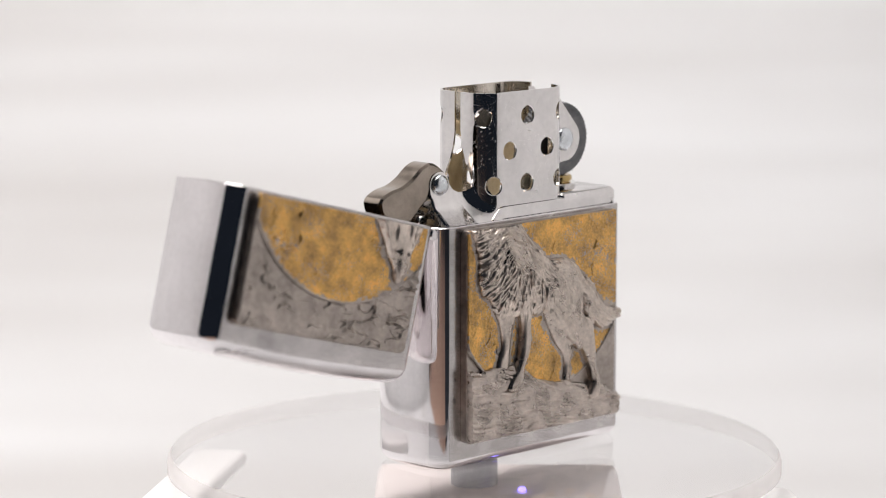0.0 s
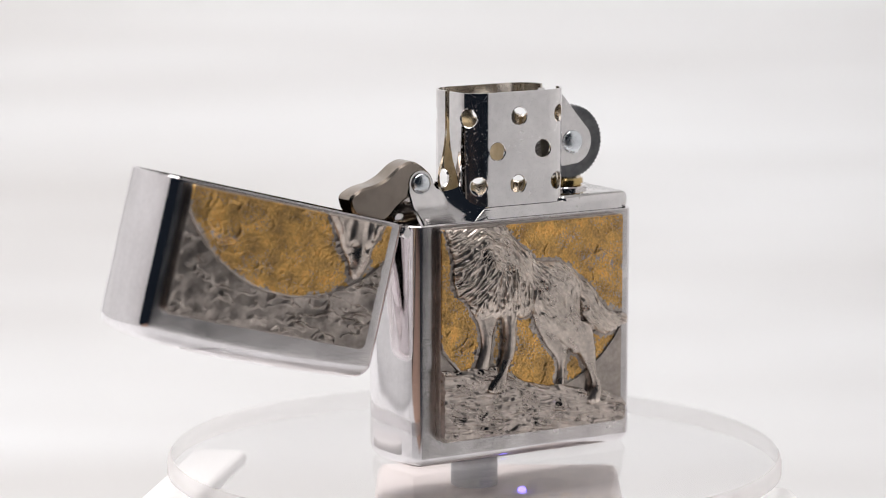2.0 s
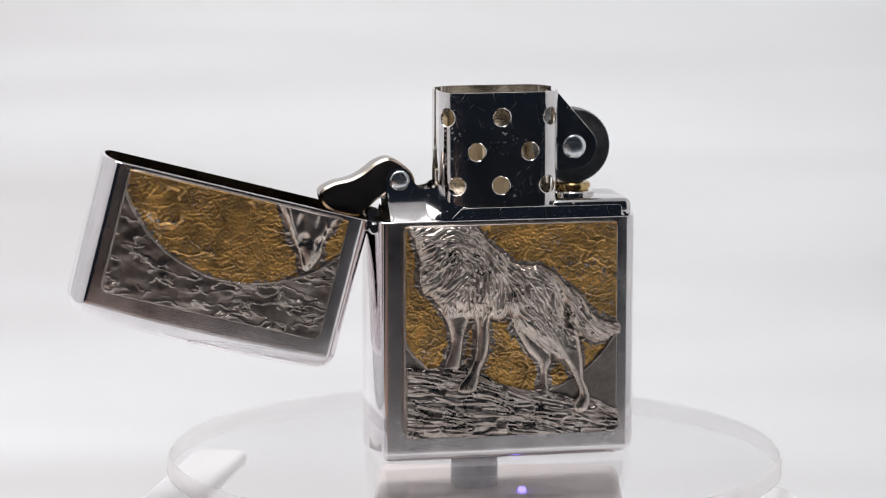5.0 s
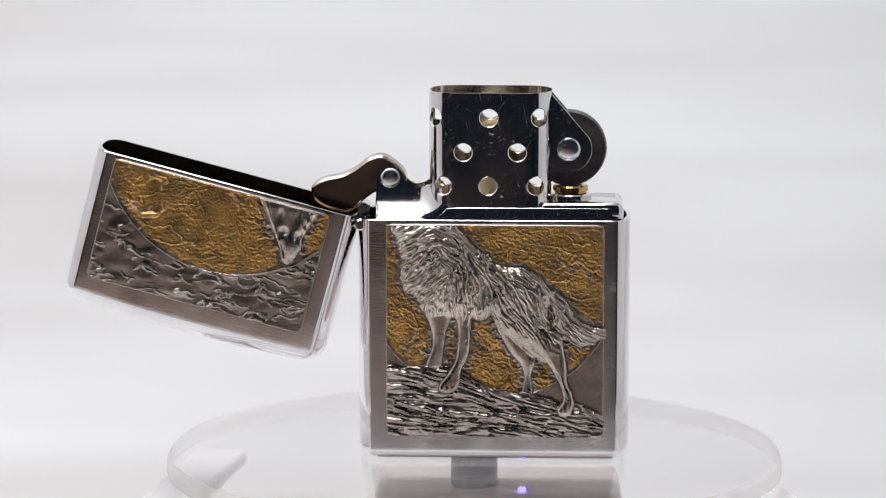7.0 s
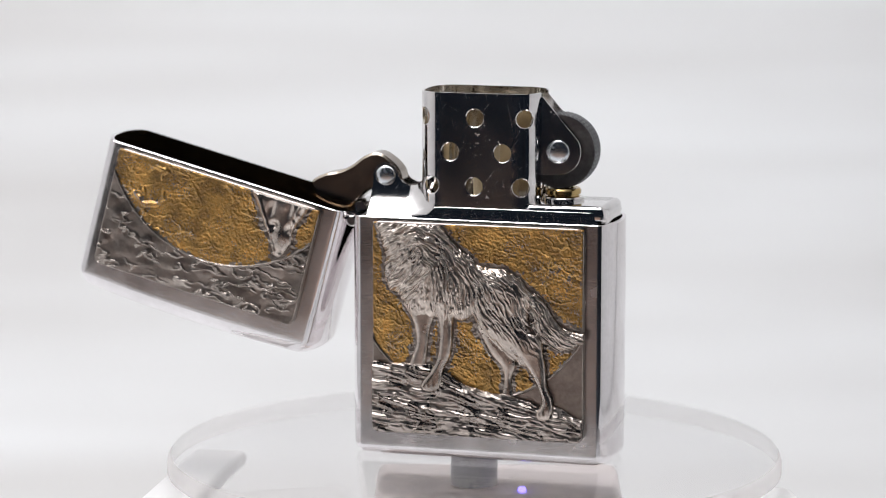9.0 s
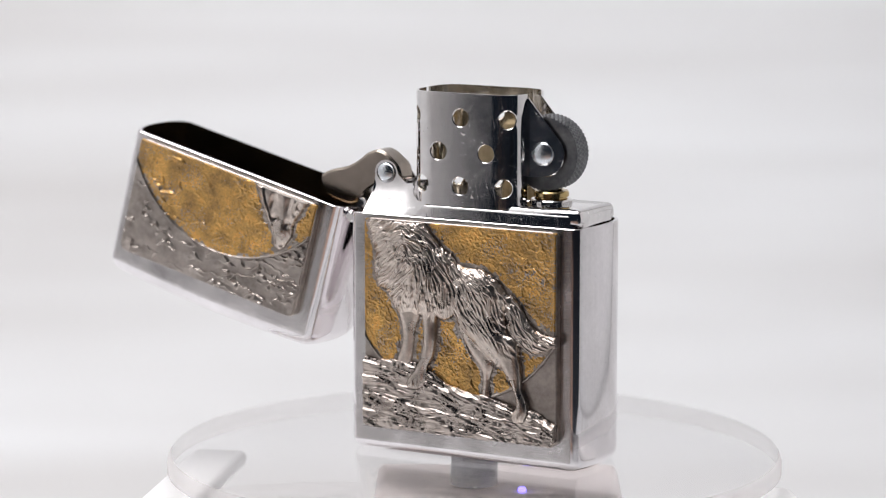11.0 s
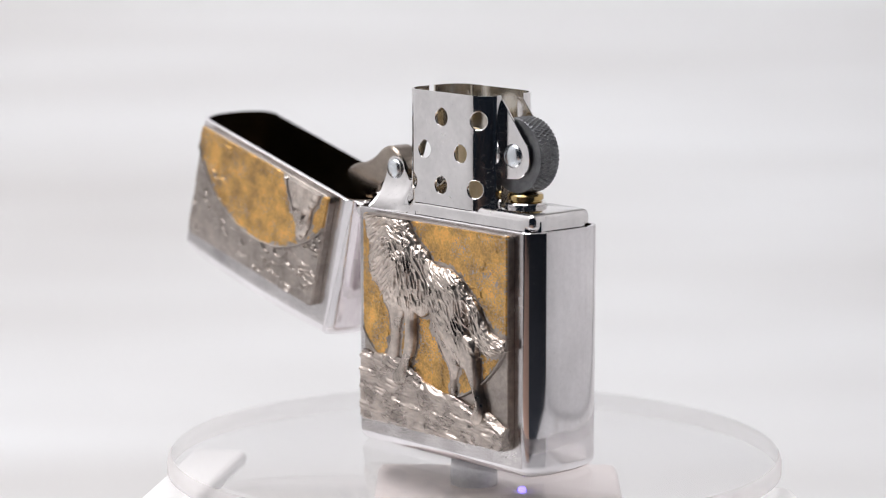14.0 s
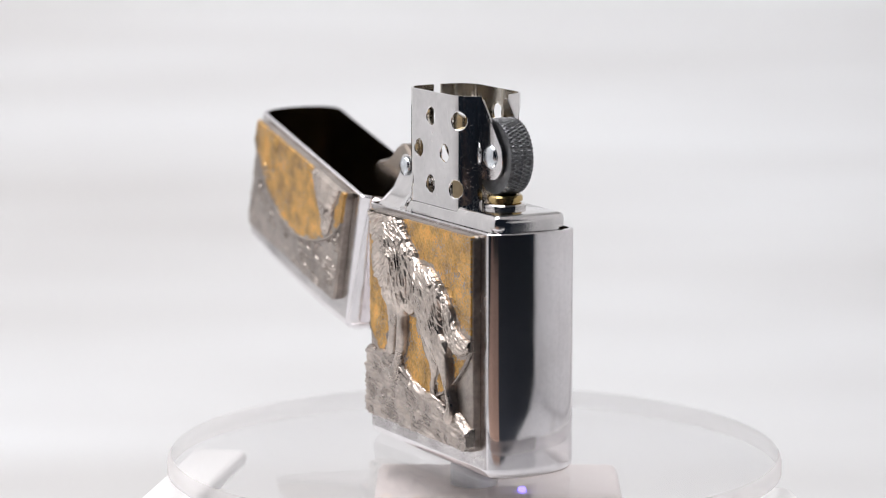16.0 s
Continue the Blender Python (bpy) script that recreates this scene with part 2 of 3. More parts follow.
def relief(name, span, step, height, floor, mats, parent, m, label):
    """Cast relief: a sheet over (u, v) in millimetres that stands height(u, v) proud where that exceeds floor. v runs downwards, height towards the viewer."""
    u0, u1, v0, v1 = span
    nu, nv = int((u1 - u0) / step) + 1, int((v1 - v0) / step) + 1
    u, v = np.meshgrid(np.linspace(u0, u1, nu), np.linspace(v0, v1, nv), indexing="ij")
    h = height(u, v)
    keep = h > floor
    cell = keep[:-1, :-1] | keep[1:, :-1] | keep[:-1, 1:] | keep[1:, 1:]
    idx = np.arange(nu * nv).reshape(nu, nv)
    quads = np.stack([idx[:-1, :-1], idx[1:, :-1], idx[1:, 1:], idx[:-1, 1:]], -1)[cell]
    used = np.unique(quads)
    remap = np.zeros(nu * nv, int)
    remap[used] = np.arange(len(used))
    h = np.maximum(h, floor - 0.35)
    co = np.stack([u.ravel(), -h.ravel(), -v.ravel()], -1)[used] * MM
    me = bpy.data.meshes.new(name)
    me.from_pydata(co.tolist(), [], remap[quads].tolist())
    ob = finish(name, me, mats, parent, label, 60)
    ob.matrix_basis = m
    return ob


# ---- room, light tent and backdrop ----
def slab(name, p0, p1, mat, label="", category=""):
    bm = bmesh.new()
    bmesh.ops.create_cube(bm, size=1)
    for v in bm.verts:
        v.co = [(p0[i] + p1[i]) / 2 + v.co[i] * (p1[i] - p0[i]) for i in range(3)]
    return tagged(part(name, bm, mat, smooth=0), label, category, kind="structure")


TABLE = -60
slab("table_top", (-600, -215, TABLE - 34), (600, 700, TABLE - 4), PLASTIC, "white table top under the light tent", "table")
# added slab out of view, only to give the metal a warm brown reflection
slab("front_bounce", (-330, -600, TABLE - 34), (40, -217, TABLE - 4), WARM_BOUNCE, "unseen reddish brown slab added before the light tent for warm reflections", "table")
slab("floor", (-700, -1100, TABLE - 64), (700, 720, TABLE - 34), ROOMDARK, "dark surface under the white table top", "floor")
slab("ceiling", (-312, -205, 490), (312, 420, 496), FABRIC, "white fabric roof of the light tent", "ceiling")


def light_tent():
    tent = thing("light_tent", "white fabric photo light tent open at the front", "light tent")
    for nm, p0, p1 in (("side_panel", (-312, -205, TABLE), (-306, 420, 490)), ("side_panel", (306, -205, TABLE), (312, 420, 490)),
                       ("back_panel", (-312, 420, TABLE), (312, 426, 490))):
        bm = bmesh.new()
        bmesh.ops.create_cube(bm, size=1)
        for v in bm.verts:
            v.co = [(p0[i] + p1[i]) / 2 + v.co[i] * (p1[i] - p0[i]) for i in range(3)]
        part(nm, bm, FABRIC, tent, smooth=0)
    part("led_panel", box(-120, 20, 485, 178, 185, 5, 3), PLASTIC, tent, "flat lamp housing under the tent's top")


light_tent()


def sweep():
    """Paper that lies on the table and curves up behind, with shallow creases."""
    xs = np.linspace(-300, 300, 61)
    prof = []
    for y in np.linspace(-205, 180, 30):
        prof.append((y, TABLE + 0.5))
    for a in np.linspace(0, math.pi / 2, 24)[1:]:
        prof.append((180 + 200 * math.sin(a), TABLE + 0.5 + 200 * (1 - math.cos(a))))
    for z in np.linspace(TABLE + 220, 470, 16):
        prof.append((380, z))
    bm = bmesh.new()
    rows = []
    for k, (y, z) in enumerate(prof):
        row = []
        for x in xs:
            w = 1.6 * (noise.noise(Vector((x / 260, k / 2.4, 0))) if y > 60 else 0)
            row.append(bm.verts.new((float(x), y - w, z + abs(w))))
        rows.append(row)
    for a, b in zip(rows, rows[1:]):
        for i in range(len(xs) - 1):
            bm.faces.new((a[i], a[i + 1], b[i + 1], b[i]))
    bmesh.ops.recalc_face_normals(bm, faces=bm.faces)
    return tagged(part("backdrop", bm, PAPER, smooth=80), "white seamless paper backdrop with faint creases, their shading in its colour", "backdrop", kind="structure")


sweep()

# ---- turntable ----
DISC_R, DISC_T = 45.9, 3.2


def turntable():
    base = thing("turntable", "white motorised display turntable with a clear acrylic disc", "turntable")
    base.location = (0, 0, (TABLE + 1) * MM)
    up = -(TABLE + 1)
    part("base", turned([(30, 0), (34, 0.6), (35, 2), (35, 24), (34.4, 25.4), (33, 26)], 96), PLASTIC, base, "round white plastic base")
    disc = part("disc", turned([(DISC_R - 0.4, -DISC_T), (DISC_R, -DISC_T + 0.3), (DISC_R, -1.5), (DISC_R - 0.15, -0.85), (DISC_R - 0.6, -0.25), (DISC_R - 1.5, 0)], 160), [ACRYLIC, FROST, UNDER], base,
                "clear acrylic disc with a frosted rim", smooth=60, at=pose(0, 0, (up - 0.45) * MM))
    for p in disc.data.polygons:
        p.material_index = 0 if p.normal.z > 0.9 else 2 if p.normal.z < -0.9 else 1
    part("shaft", turned([(3.1, -32), (3.5, -31.6), (3.5, -0.7), (3.3, -0.4)], 40), SHAFT, disc, "round grey steel drive shaft")
    arm = lambda: box(0, 0, 0, 4.3, 17, 1.3, 1.1)
    for x, y, rz in ((-42.3, 2.5, -9), (45.2, -22.5, 9)):
        part("support_arm", arm(), WHITE, base, at=pose(x * MM, y * MM, (up - 6.6) * MM, 0, 0, rz))
    part("motor_housing", box(0, 0, 0, 18.5, 11, 5, 1.5), PINKISH, base, "pale pink plastic motor housing", at=pose(3.6 * MM, 3 * MM, (up - 11.2) * MM))
    part("indicator_light", turned([(0.6, 0), (0.6, 0.4), (0.35, 0.6)], 16), LED, base, "glowing violet indicator", at=pose(7.1 * MM, -5.6 * MM, (up - 6) * MM))
    return base, disc


TURNTABLE, DISC = turntable()

# ---- lighter ----
CX, CY = 3.0, -2.9            # middle of the case in plan
HX, HY = 20.0, 7.1           # half width and half depth of the case
KY = -2.5                      # middle of the case in depth
CASE_H = 35.2
FOOT = 0.45                    # the case reaches this far below its datum, down to the disc
HINGE = (-16.6, 34.2)
LID_OPEN = 165.2


def shell(cx, cy, hx, hy, r, ry, z0, z1, fillet, wall, dome=0.0, up=1):
    """Drawn metal shell closed at z0 with a fillet, open at z1; dome: how far its closed end bulges."""
    bm = bmesh.new()
    ring = lambda ins, z: round_rect(cx, cy, hx - ins, hy - ins, r - ins * 0.6, z, 14, ry - ins * 0.6, 22)
    rings = []
    for k in range(9):
        a = math.pi / 2 * k / 8
        rings.append(ring(fillet * (1 - math.sin(a)), z0 + up * fillet * (1 - math.cos(a))))
    for t in (0.25, 0.5, 0.75, 1):
        rings.append(ring(0, z0 + up * fillet + (z1 - z0 - up * fillet) * t))
    e = 0.12
    rings[-1] = ring(0, z1 - up * e)
    rings += [ring(e, z1), ring(wall, z1), ring(wall, z0 + up * (wall + fillet))]
    if dome:
        low = abs(z1 - z0)
        for k, rg in enumerate(rings):
            rings[k] = [(x, y, z + up * dome * ((x - cx) / hx) ** 2 * max(0.0, min(1.0, (abs(z - z1) - low * 0.5) / (low * 0.5)))) for x, y, z in rg]
    loft(bm, rings)
    return bm


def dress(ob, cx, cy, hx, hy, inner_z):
    """Brushed broad sides, polished edges, duller inside with its dark reflections put into the colour."""
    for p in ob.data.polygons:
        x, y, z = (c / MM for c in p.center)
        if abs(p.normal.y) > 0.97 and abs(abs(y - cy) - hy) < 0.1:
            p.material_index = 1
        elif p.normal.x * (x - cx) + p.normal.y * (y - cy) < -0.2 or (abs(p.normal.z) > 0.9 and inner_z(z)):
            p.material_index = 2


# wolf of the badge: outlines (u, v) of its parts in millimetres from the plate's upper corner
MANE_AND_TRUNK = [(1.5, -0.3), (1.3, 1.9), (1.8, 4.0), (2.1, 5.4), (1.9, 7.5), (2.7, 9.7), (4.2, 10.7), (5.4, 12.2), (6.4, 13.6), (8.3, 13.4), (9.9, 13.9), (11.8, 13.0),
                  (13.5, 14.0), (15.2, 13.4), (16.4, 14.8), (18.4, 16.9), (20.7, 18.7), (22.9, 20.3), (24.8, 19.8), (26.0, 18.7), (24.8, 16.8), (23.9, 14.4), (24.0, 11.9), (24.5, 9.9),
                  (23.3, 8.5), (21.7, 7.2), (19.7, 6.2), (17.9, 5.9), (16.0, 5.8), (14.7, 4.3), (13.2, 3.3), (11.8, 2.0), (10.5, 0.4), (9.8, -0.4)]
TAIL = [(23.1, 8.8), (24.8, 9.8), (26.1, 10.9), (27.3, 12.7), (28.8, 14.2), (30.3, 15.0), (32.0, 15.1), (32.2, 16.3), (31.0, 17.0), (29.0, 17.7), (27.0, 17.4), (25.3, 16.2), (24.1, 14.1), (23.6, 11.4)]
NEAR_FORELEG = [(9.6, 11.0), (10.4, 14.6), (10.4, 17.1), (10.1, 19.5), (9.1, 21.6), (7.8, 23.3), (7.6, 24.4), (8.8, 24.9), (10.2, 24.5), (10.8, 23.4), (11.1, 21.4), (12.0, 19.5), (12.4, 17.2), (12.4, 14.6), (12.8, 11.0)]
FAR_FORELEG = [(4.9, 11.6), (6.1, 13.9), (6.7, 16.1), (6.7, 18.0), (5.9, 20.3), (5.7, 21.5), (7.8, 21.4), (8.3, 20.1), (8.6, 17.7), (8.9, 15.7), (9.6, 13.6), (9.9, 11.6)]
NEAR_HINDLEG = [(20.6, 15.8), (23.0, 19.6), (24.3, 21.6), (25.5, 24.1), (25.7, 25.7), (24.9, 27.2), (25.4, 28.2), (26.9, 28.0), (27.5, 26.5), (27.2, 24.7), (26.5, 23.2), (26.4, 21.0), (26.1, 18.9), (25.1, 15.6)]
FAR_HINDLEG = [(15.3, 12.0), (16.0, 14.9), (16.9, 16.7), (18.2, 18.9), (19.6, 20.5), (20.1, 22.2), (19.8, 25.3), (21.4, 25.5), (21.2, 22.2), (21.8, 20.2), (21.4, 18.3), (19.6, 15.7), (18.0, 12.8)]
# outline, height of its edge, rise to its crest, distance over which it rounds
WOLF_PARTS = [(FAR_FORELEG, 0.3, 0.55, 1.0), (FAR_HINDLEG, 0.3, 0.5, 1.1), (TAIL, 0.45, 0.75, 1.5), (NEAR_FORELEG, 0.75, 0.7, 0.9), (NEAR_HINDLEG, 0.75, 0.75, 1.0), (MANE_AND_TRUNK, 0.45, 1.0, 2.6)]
# lie of the coat: place and direction in degrees
LIE = [(1.9, 2.7, 158), (2.4, 6.9, 142), (3.4, 9.5, 145), (5.3, 1.8, 150), (6.2, 5.1, 138), (7.4, 7.6, 128), (5.7, 10.1, 135), (8.7, 1.7, 30), (9.4, 4.7, 48), (8.3, 10.1, 105), (7.4, 12.2, 95),
       (10.8, 2.5, 45), (12.1, 5.0, 60), (10.8, 8.4, 85), (11.2, 11.7, 88), (13.7, 5.8, 62), (13.7, 10.0, 85), (14.2, 12.5, 95), (15.8, 7.4, 50), (18.4, 7.0, 25), (17.5, 9.9, 60), (20.9, 8.2, 42),
       (20.5, 12.3, 58), (22.6, 11.5, 70), (17.5, 14.1, 50), (20.9, 16.5, 50), (23.4, 17.3, 60), (25.5, 13.1, 62), (27.7, 15.1, 48), (30.6, 16.1, 12), (24.9, 10.8, 58)]


def depth_in(outline, u, v, per=5):
    """Distance inwards from a smooth closed outline; below zero outside it."""
    pts = smooth_loop(outline, per)
    best, hit = np.full(u.shape, 1e9), np.zeros(u.shape, bool)
    for (x0, y0), (x1, y1) in zip(pts, pts[1:] + pts[:1]):
        dx, dy = x1 - x0, y1 - y0
        t = np.clip(((u - x0) * dx + (v - y0) * dy) / (dx * dx + dy * dy + 1e-12), 0, 1)
        best = np.minimum(best, (u - x0 - t * dx) ** 2 + (v - y0 - t * dy) ** 2)
        if y0 != y1:
            hit ^= ((y0 > v) != (y1 > v)) & (u < dx * (v - y0) / dy + x0)
    return np.where(hit, 1, -1) * np.sqrt(best)


def combed(u, v, turn, pitch, length, seed=0.0, steps=11):
    """Noise drawn out along the direction turn (radians, on the same grid) into strands of one pitch; about -1 to 1."""
    du, dv = u[1, 0] - u[0, 0], v[0, 1] - v[0, 0]
    total = vnoise(u / pitch + seed, v / pitch)
    for sgn in (-1, 1):
        pu, pv = u.copy(), v.copy()
        for _ in range(steps):
            i = np.clip(np.rint((pu - u[0, 0]) / du).astype(int), 0, u.shape[0] - 1)
            j = np.clip(np.rint((pv - v[0, 0]) / dv).astype(int), 0, u.shape[1] - 1)
            a = turn[i, j]
            pu, pv = pu + sgn * np.cos(a) * length / steps, pv + sgn * np.sin(a) * length / steps
            total = total + vnoise(pu / pitch + seed, pv / pitch)
    total = total - total.mean()
    return np.tanh(total / (1.1 * total.std()))


def coat_turn(u, v):
    """Direction of the hair, blended between the places of LIE and made wavy."""
    c = s = 0.0
    for a, b, deg in LIE:
        w = 1 / (0.25 + (u - a) ** 2 + (v - b) ** 2) ** 2
        c, s = c + w * math.cos(2 * radians(deg)), s + w * math.sin(2 * radians(deg))
    return np.arctan2(s, c) / 2 + 0.5 * (vnoise(u * 0.75 + 3, v * 0.75) - 0.5) + 0.6 * (vnoise(u * 1.9, v * 1.9 + 8) - 0.5)


def dome_over(d, edge, rise, over):
    return np.where(d > 0, edge + rise * np.sqrt(np.clip(1 - (1 - np.clip(d / over, 0, 1)) ** 2, 0, 1)), -1.0)


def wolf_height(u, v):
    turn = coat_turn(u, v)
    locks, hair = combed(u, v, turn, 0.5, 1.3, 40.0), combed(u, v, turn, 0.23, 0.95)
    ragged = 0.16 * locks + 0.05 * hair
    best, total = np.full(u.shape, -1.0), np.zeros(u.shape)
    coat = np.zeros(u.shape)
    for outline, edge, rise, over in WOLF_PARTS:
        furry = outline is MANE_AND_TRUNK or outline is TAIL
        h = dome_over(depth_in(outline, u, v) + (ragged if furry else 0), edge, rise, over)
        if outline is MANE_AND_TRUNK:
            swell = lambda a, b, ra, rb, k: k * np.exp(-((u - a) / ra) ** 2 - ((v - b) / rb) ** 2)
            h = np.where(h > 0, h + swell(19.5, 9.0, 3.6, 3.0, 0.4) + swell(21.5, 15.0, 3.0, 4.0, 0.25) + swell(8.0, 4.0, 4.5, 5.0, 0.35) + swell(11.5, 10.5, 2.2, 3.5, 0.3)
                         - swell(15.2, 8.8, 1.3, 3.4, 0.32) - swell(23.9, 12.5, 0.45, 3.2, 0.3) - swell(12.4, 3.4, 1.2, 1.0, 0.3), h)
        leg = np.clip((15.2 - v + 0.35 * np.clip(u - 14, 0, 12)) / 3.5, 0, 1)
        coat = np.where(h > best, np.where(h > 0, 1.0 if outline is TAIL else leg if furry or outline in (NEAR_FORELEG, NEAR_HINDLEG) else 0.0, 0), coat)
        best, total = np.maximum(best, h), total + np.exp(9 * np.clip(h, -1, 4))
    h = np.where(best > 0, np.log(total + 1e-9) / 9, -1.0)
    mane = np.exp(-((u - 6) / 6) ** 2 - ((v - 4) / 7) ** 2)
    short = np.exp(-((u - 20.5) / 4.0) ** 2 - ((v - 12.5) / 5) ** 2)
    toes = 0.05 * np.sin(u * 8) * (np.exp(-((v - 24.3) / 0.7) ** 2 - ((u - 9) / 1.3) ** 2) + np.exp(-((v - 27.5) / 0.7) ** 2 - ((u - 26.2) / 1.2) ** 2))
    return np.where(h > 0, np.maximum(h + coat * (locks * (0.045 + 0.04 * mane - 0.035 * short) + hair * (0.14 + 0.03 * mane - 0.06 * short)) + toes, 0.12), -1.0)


def rock_height(u, v):
    edge = 20.6 + 0.3 * np.sin(u * 0.5) + 2.1 / (1 + np.exp(-(u - 10) / 1.2)) + np.clip(u - 12, 0, 30) * 0.26 + 0.5 * (vnoise(u * 1.2, u * 0 + 3) - 0.5) - 1.1 * np.exp(-((u - 28) / 2.2) ** 2)
    depth = v - edge
    turn = 0.13 + 0.9 * (fbm(u * 0.35 + 5, v * 0.6, 3) - 0.44) + 0.25 * np.exp(-np.clip(depth, 0, 9) / 2)
    coarse, fine = combed(u, v, turn, 0.8, 2.6, 11.0), combed(u, v, turn, 0.3, 1.0, 70.0)
    ledge = np.clip(fbm(u * 0.16, (v - 0.13 * u) * 0.62 + 0.5 * coarse, 2) - 0.3, 0, 1)
    h = 0.55 + np.clip(depth * 0.55, 0, 0.45) + 0.09 * coarse + 0.14 * fine + 0.8 * ledge
    return np.where((depth > 0) & within_plate(u, v, 31.85, 31.3), np.maximum(h, 0.15), -1.0)


def moon_height(cu, cv, rad, w, hgt, craters=()):
    """Rough moon with a rim; craters: (u, v, radius, height of the wall, evenness of the floor)."""
    def fn(u, v):
        d = np.hypot(u - cu, v - cv)
        dabs = combed(u, v, 0.6 + 5 * (fbm(u * 0.5 + 9, v * 0.5, 2) - 0.4), 0.3, 0.4, 21.0)
        fine = vnoise(u * 5.5, v * 5.5 + 3) - 0.5
        rough = 0.35 + 0.75 * vnoise(u * 0.33 + 4, v * 0.33)
        veins = np.clip(0.03 - np.abs(fbm(u * 0.36 + 80, v * 0.44, 3) - 0.46), 0, 1) / 0.03 * np.clip(vnoise(u * 0.22 + 9, v * 0.22 + 60) - 0.4, 0, 1) * 2
        h = 0.3 + 0.08 * (fbm(u * 0.55, v * 0.55, 3) - 0.45) + rough * (0.025 * dabs + 0.12 * fine) + 0.2 * veins
        for a, b, r, wall, even in craters:
            q = np.hypot(u - a, v - b)
            h = h + (0.3 - h) * even * np.exp(-(q / r) ** 4) + wall * np.exp(-((q - r + 1.5 * (vnoise(u * 0.9, v * 0.9) - 0.5)) / 0.28) ** 2) * np.clip(vnoise(u * 0.6 + 3, v * 0.6) - 0.4, 0, 1) * 3
        rim = np.exp(-((d - rad + 0.2) / 0.16) ** 2) * 0.22
        ok = (d < rad) & (u > 0.12) & (u < w - 0.12) & (v > 0.12) & (v < hgt - 0.12)
        return np.where(ok, np.maximum(h + rim, 0.06), -1.0)
    return fn


def gild(ob, cu, cv, rad, clear_of=()):
    """Gold wash in uneven patches: it stops short of the rim and of the outlines that stand on it, where bare oxidised silver shows."""
    co = np.zeros(len(ob.data.polygons) * 3)
    ob.data.polygons.foreach_get("center", co)
    u, v = co[0::3] / MM, np.abs(co[2::3]) / MM
    gap = rad - np.hypot(u - cu, v - cv) + 0.05
    for outline in clear_of:
        gap = np.minimum(gap, -depth_in(outline, u, v, 2))
    wash = 0.6 + 2.6 * (fbm(u * 0.9 + 12, v * 0.9, 4) - 0.46) + 1.1 * (vnoise(u * 3.1, v * 3.1 + 9) - 0.5)
    thin = fbm(u * 0.32 + 33, v * 0.32 + 5, 3) * 0.7 + 0.3 * fbm(u * 2.2, v * 2.2 + 7, 2)
    ob.data.polygons.foreach_set("material_index", np.where((gap < np.maximum(wash * 0.8, 0.45)) | (thin < 0.2 + 0.2 * (GRID[(u * 9).astype(int) % 256, (v * 9).astype(int) % 256] > 0.86)), 1, 0).astype(np.int32))


def within_plate(u, v, w, hgt, r=1.1):
    """True inside a rounded rectangle a little smaller than the plate."""
    du, dv = np.abs(u - w / 2) - (w / 2 - r), np.abs(v - hgt / 2) - (hgt / 2 - r)
    return np.where((du > 0) & (dv > 0), np.hypot(du, dv) < r - 0.12, (du < r - 0.12) & (dv < r - 0.12))


def cloud_height(w, hgt, moon):
    """Thin wandering ridges over a smooth, gently waved ground."""
    def fn(u, v):
        x, y = u * 0.30, v * 0.42
        wx, wy = fbm(x * 1.4 + 7, y * 1.4, 3), fbm(x * 1.4 + 60, y * 1.4 + 4, 3)
        ridge = 0
        for k in (0, 1):
            n = fbm(x * 0.8 + 1.5 * wx + 19 * k, y * 1.6 + 1.5 * wy + 11 + 7 * k, 2) / 0.75
            here = np.clip((fbm(x * 1.1 + 5 + 31 * k, y * 1.1, 2) - 0.3) * 6 + 0.03 * (14 - u), 0, 1)
            ridge = np.maximum(ridge, here * np.clip(0.055 - np.abs(n - 0.5), 0, 1) / 0.055)
        ok = within_plate(u, v, w, hgt) & (np.hypot(u - moon[0], v - moon[1]) > moon[2] - 0.3)
        h = 0.16 + 0.4 * ridge ** 1.2 + 0.35 * (fbm(u * 0.4, v * 0.5, 2) - 0.36) + 0.03 * (fbm(u * 2.0, v * 2.0, 2) - 0.4)
        return np.where(ok, np.maximum(h, 0.05), -1.0)
    return fn


def badge_plate(w, hgt, thick, r=1.1):
    """Rounded plate from (0, 0) to (w, -hgt), its face at depth 0."""
    ring = round_rect(w / 2, -hgt / 2, w / 2, hgt / 2, r, 0, 6)
    return extrude_xz([(x, y) for x, y, _ in ring], 0.0, thick, 0.12)


HEAD = [(10.2, -0.4), (9.4, 1.8), (8.0, 4.0), (7.1, 5.2), (6.0, 6.6), (5.3, 8.2), (4.3, 8.5), (3.4, 7.3), (2.9, 5.7), (3.0, 3.9), (2.3, 2.2), (1.7, 0.5), (2.2, -0.4)]
HEAD_SIDES = [([(10.3, -0.4), (9.4, 1.8), (7.2, 5.0), (5.4, 8.2), (4.9, 7.6), (6.2, 5.2), (8.0, 2.2), (9.2, -0.4)], 0.22), ([(1.6, -0.4), (2.4, 2.2), (3.0, 4.6), (3.5, 4.2), (3.3, 2.2), (3.0, -0.4)], 0.2)]


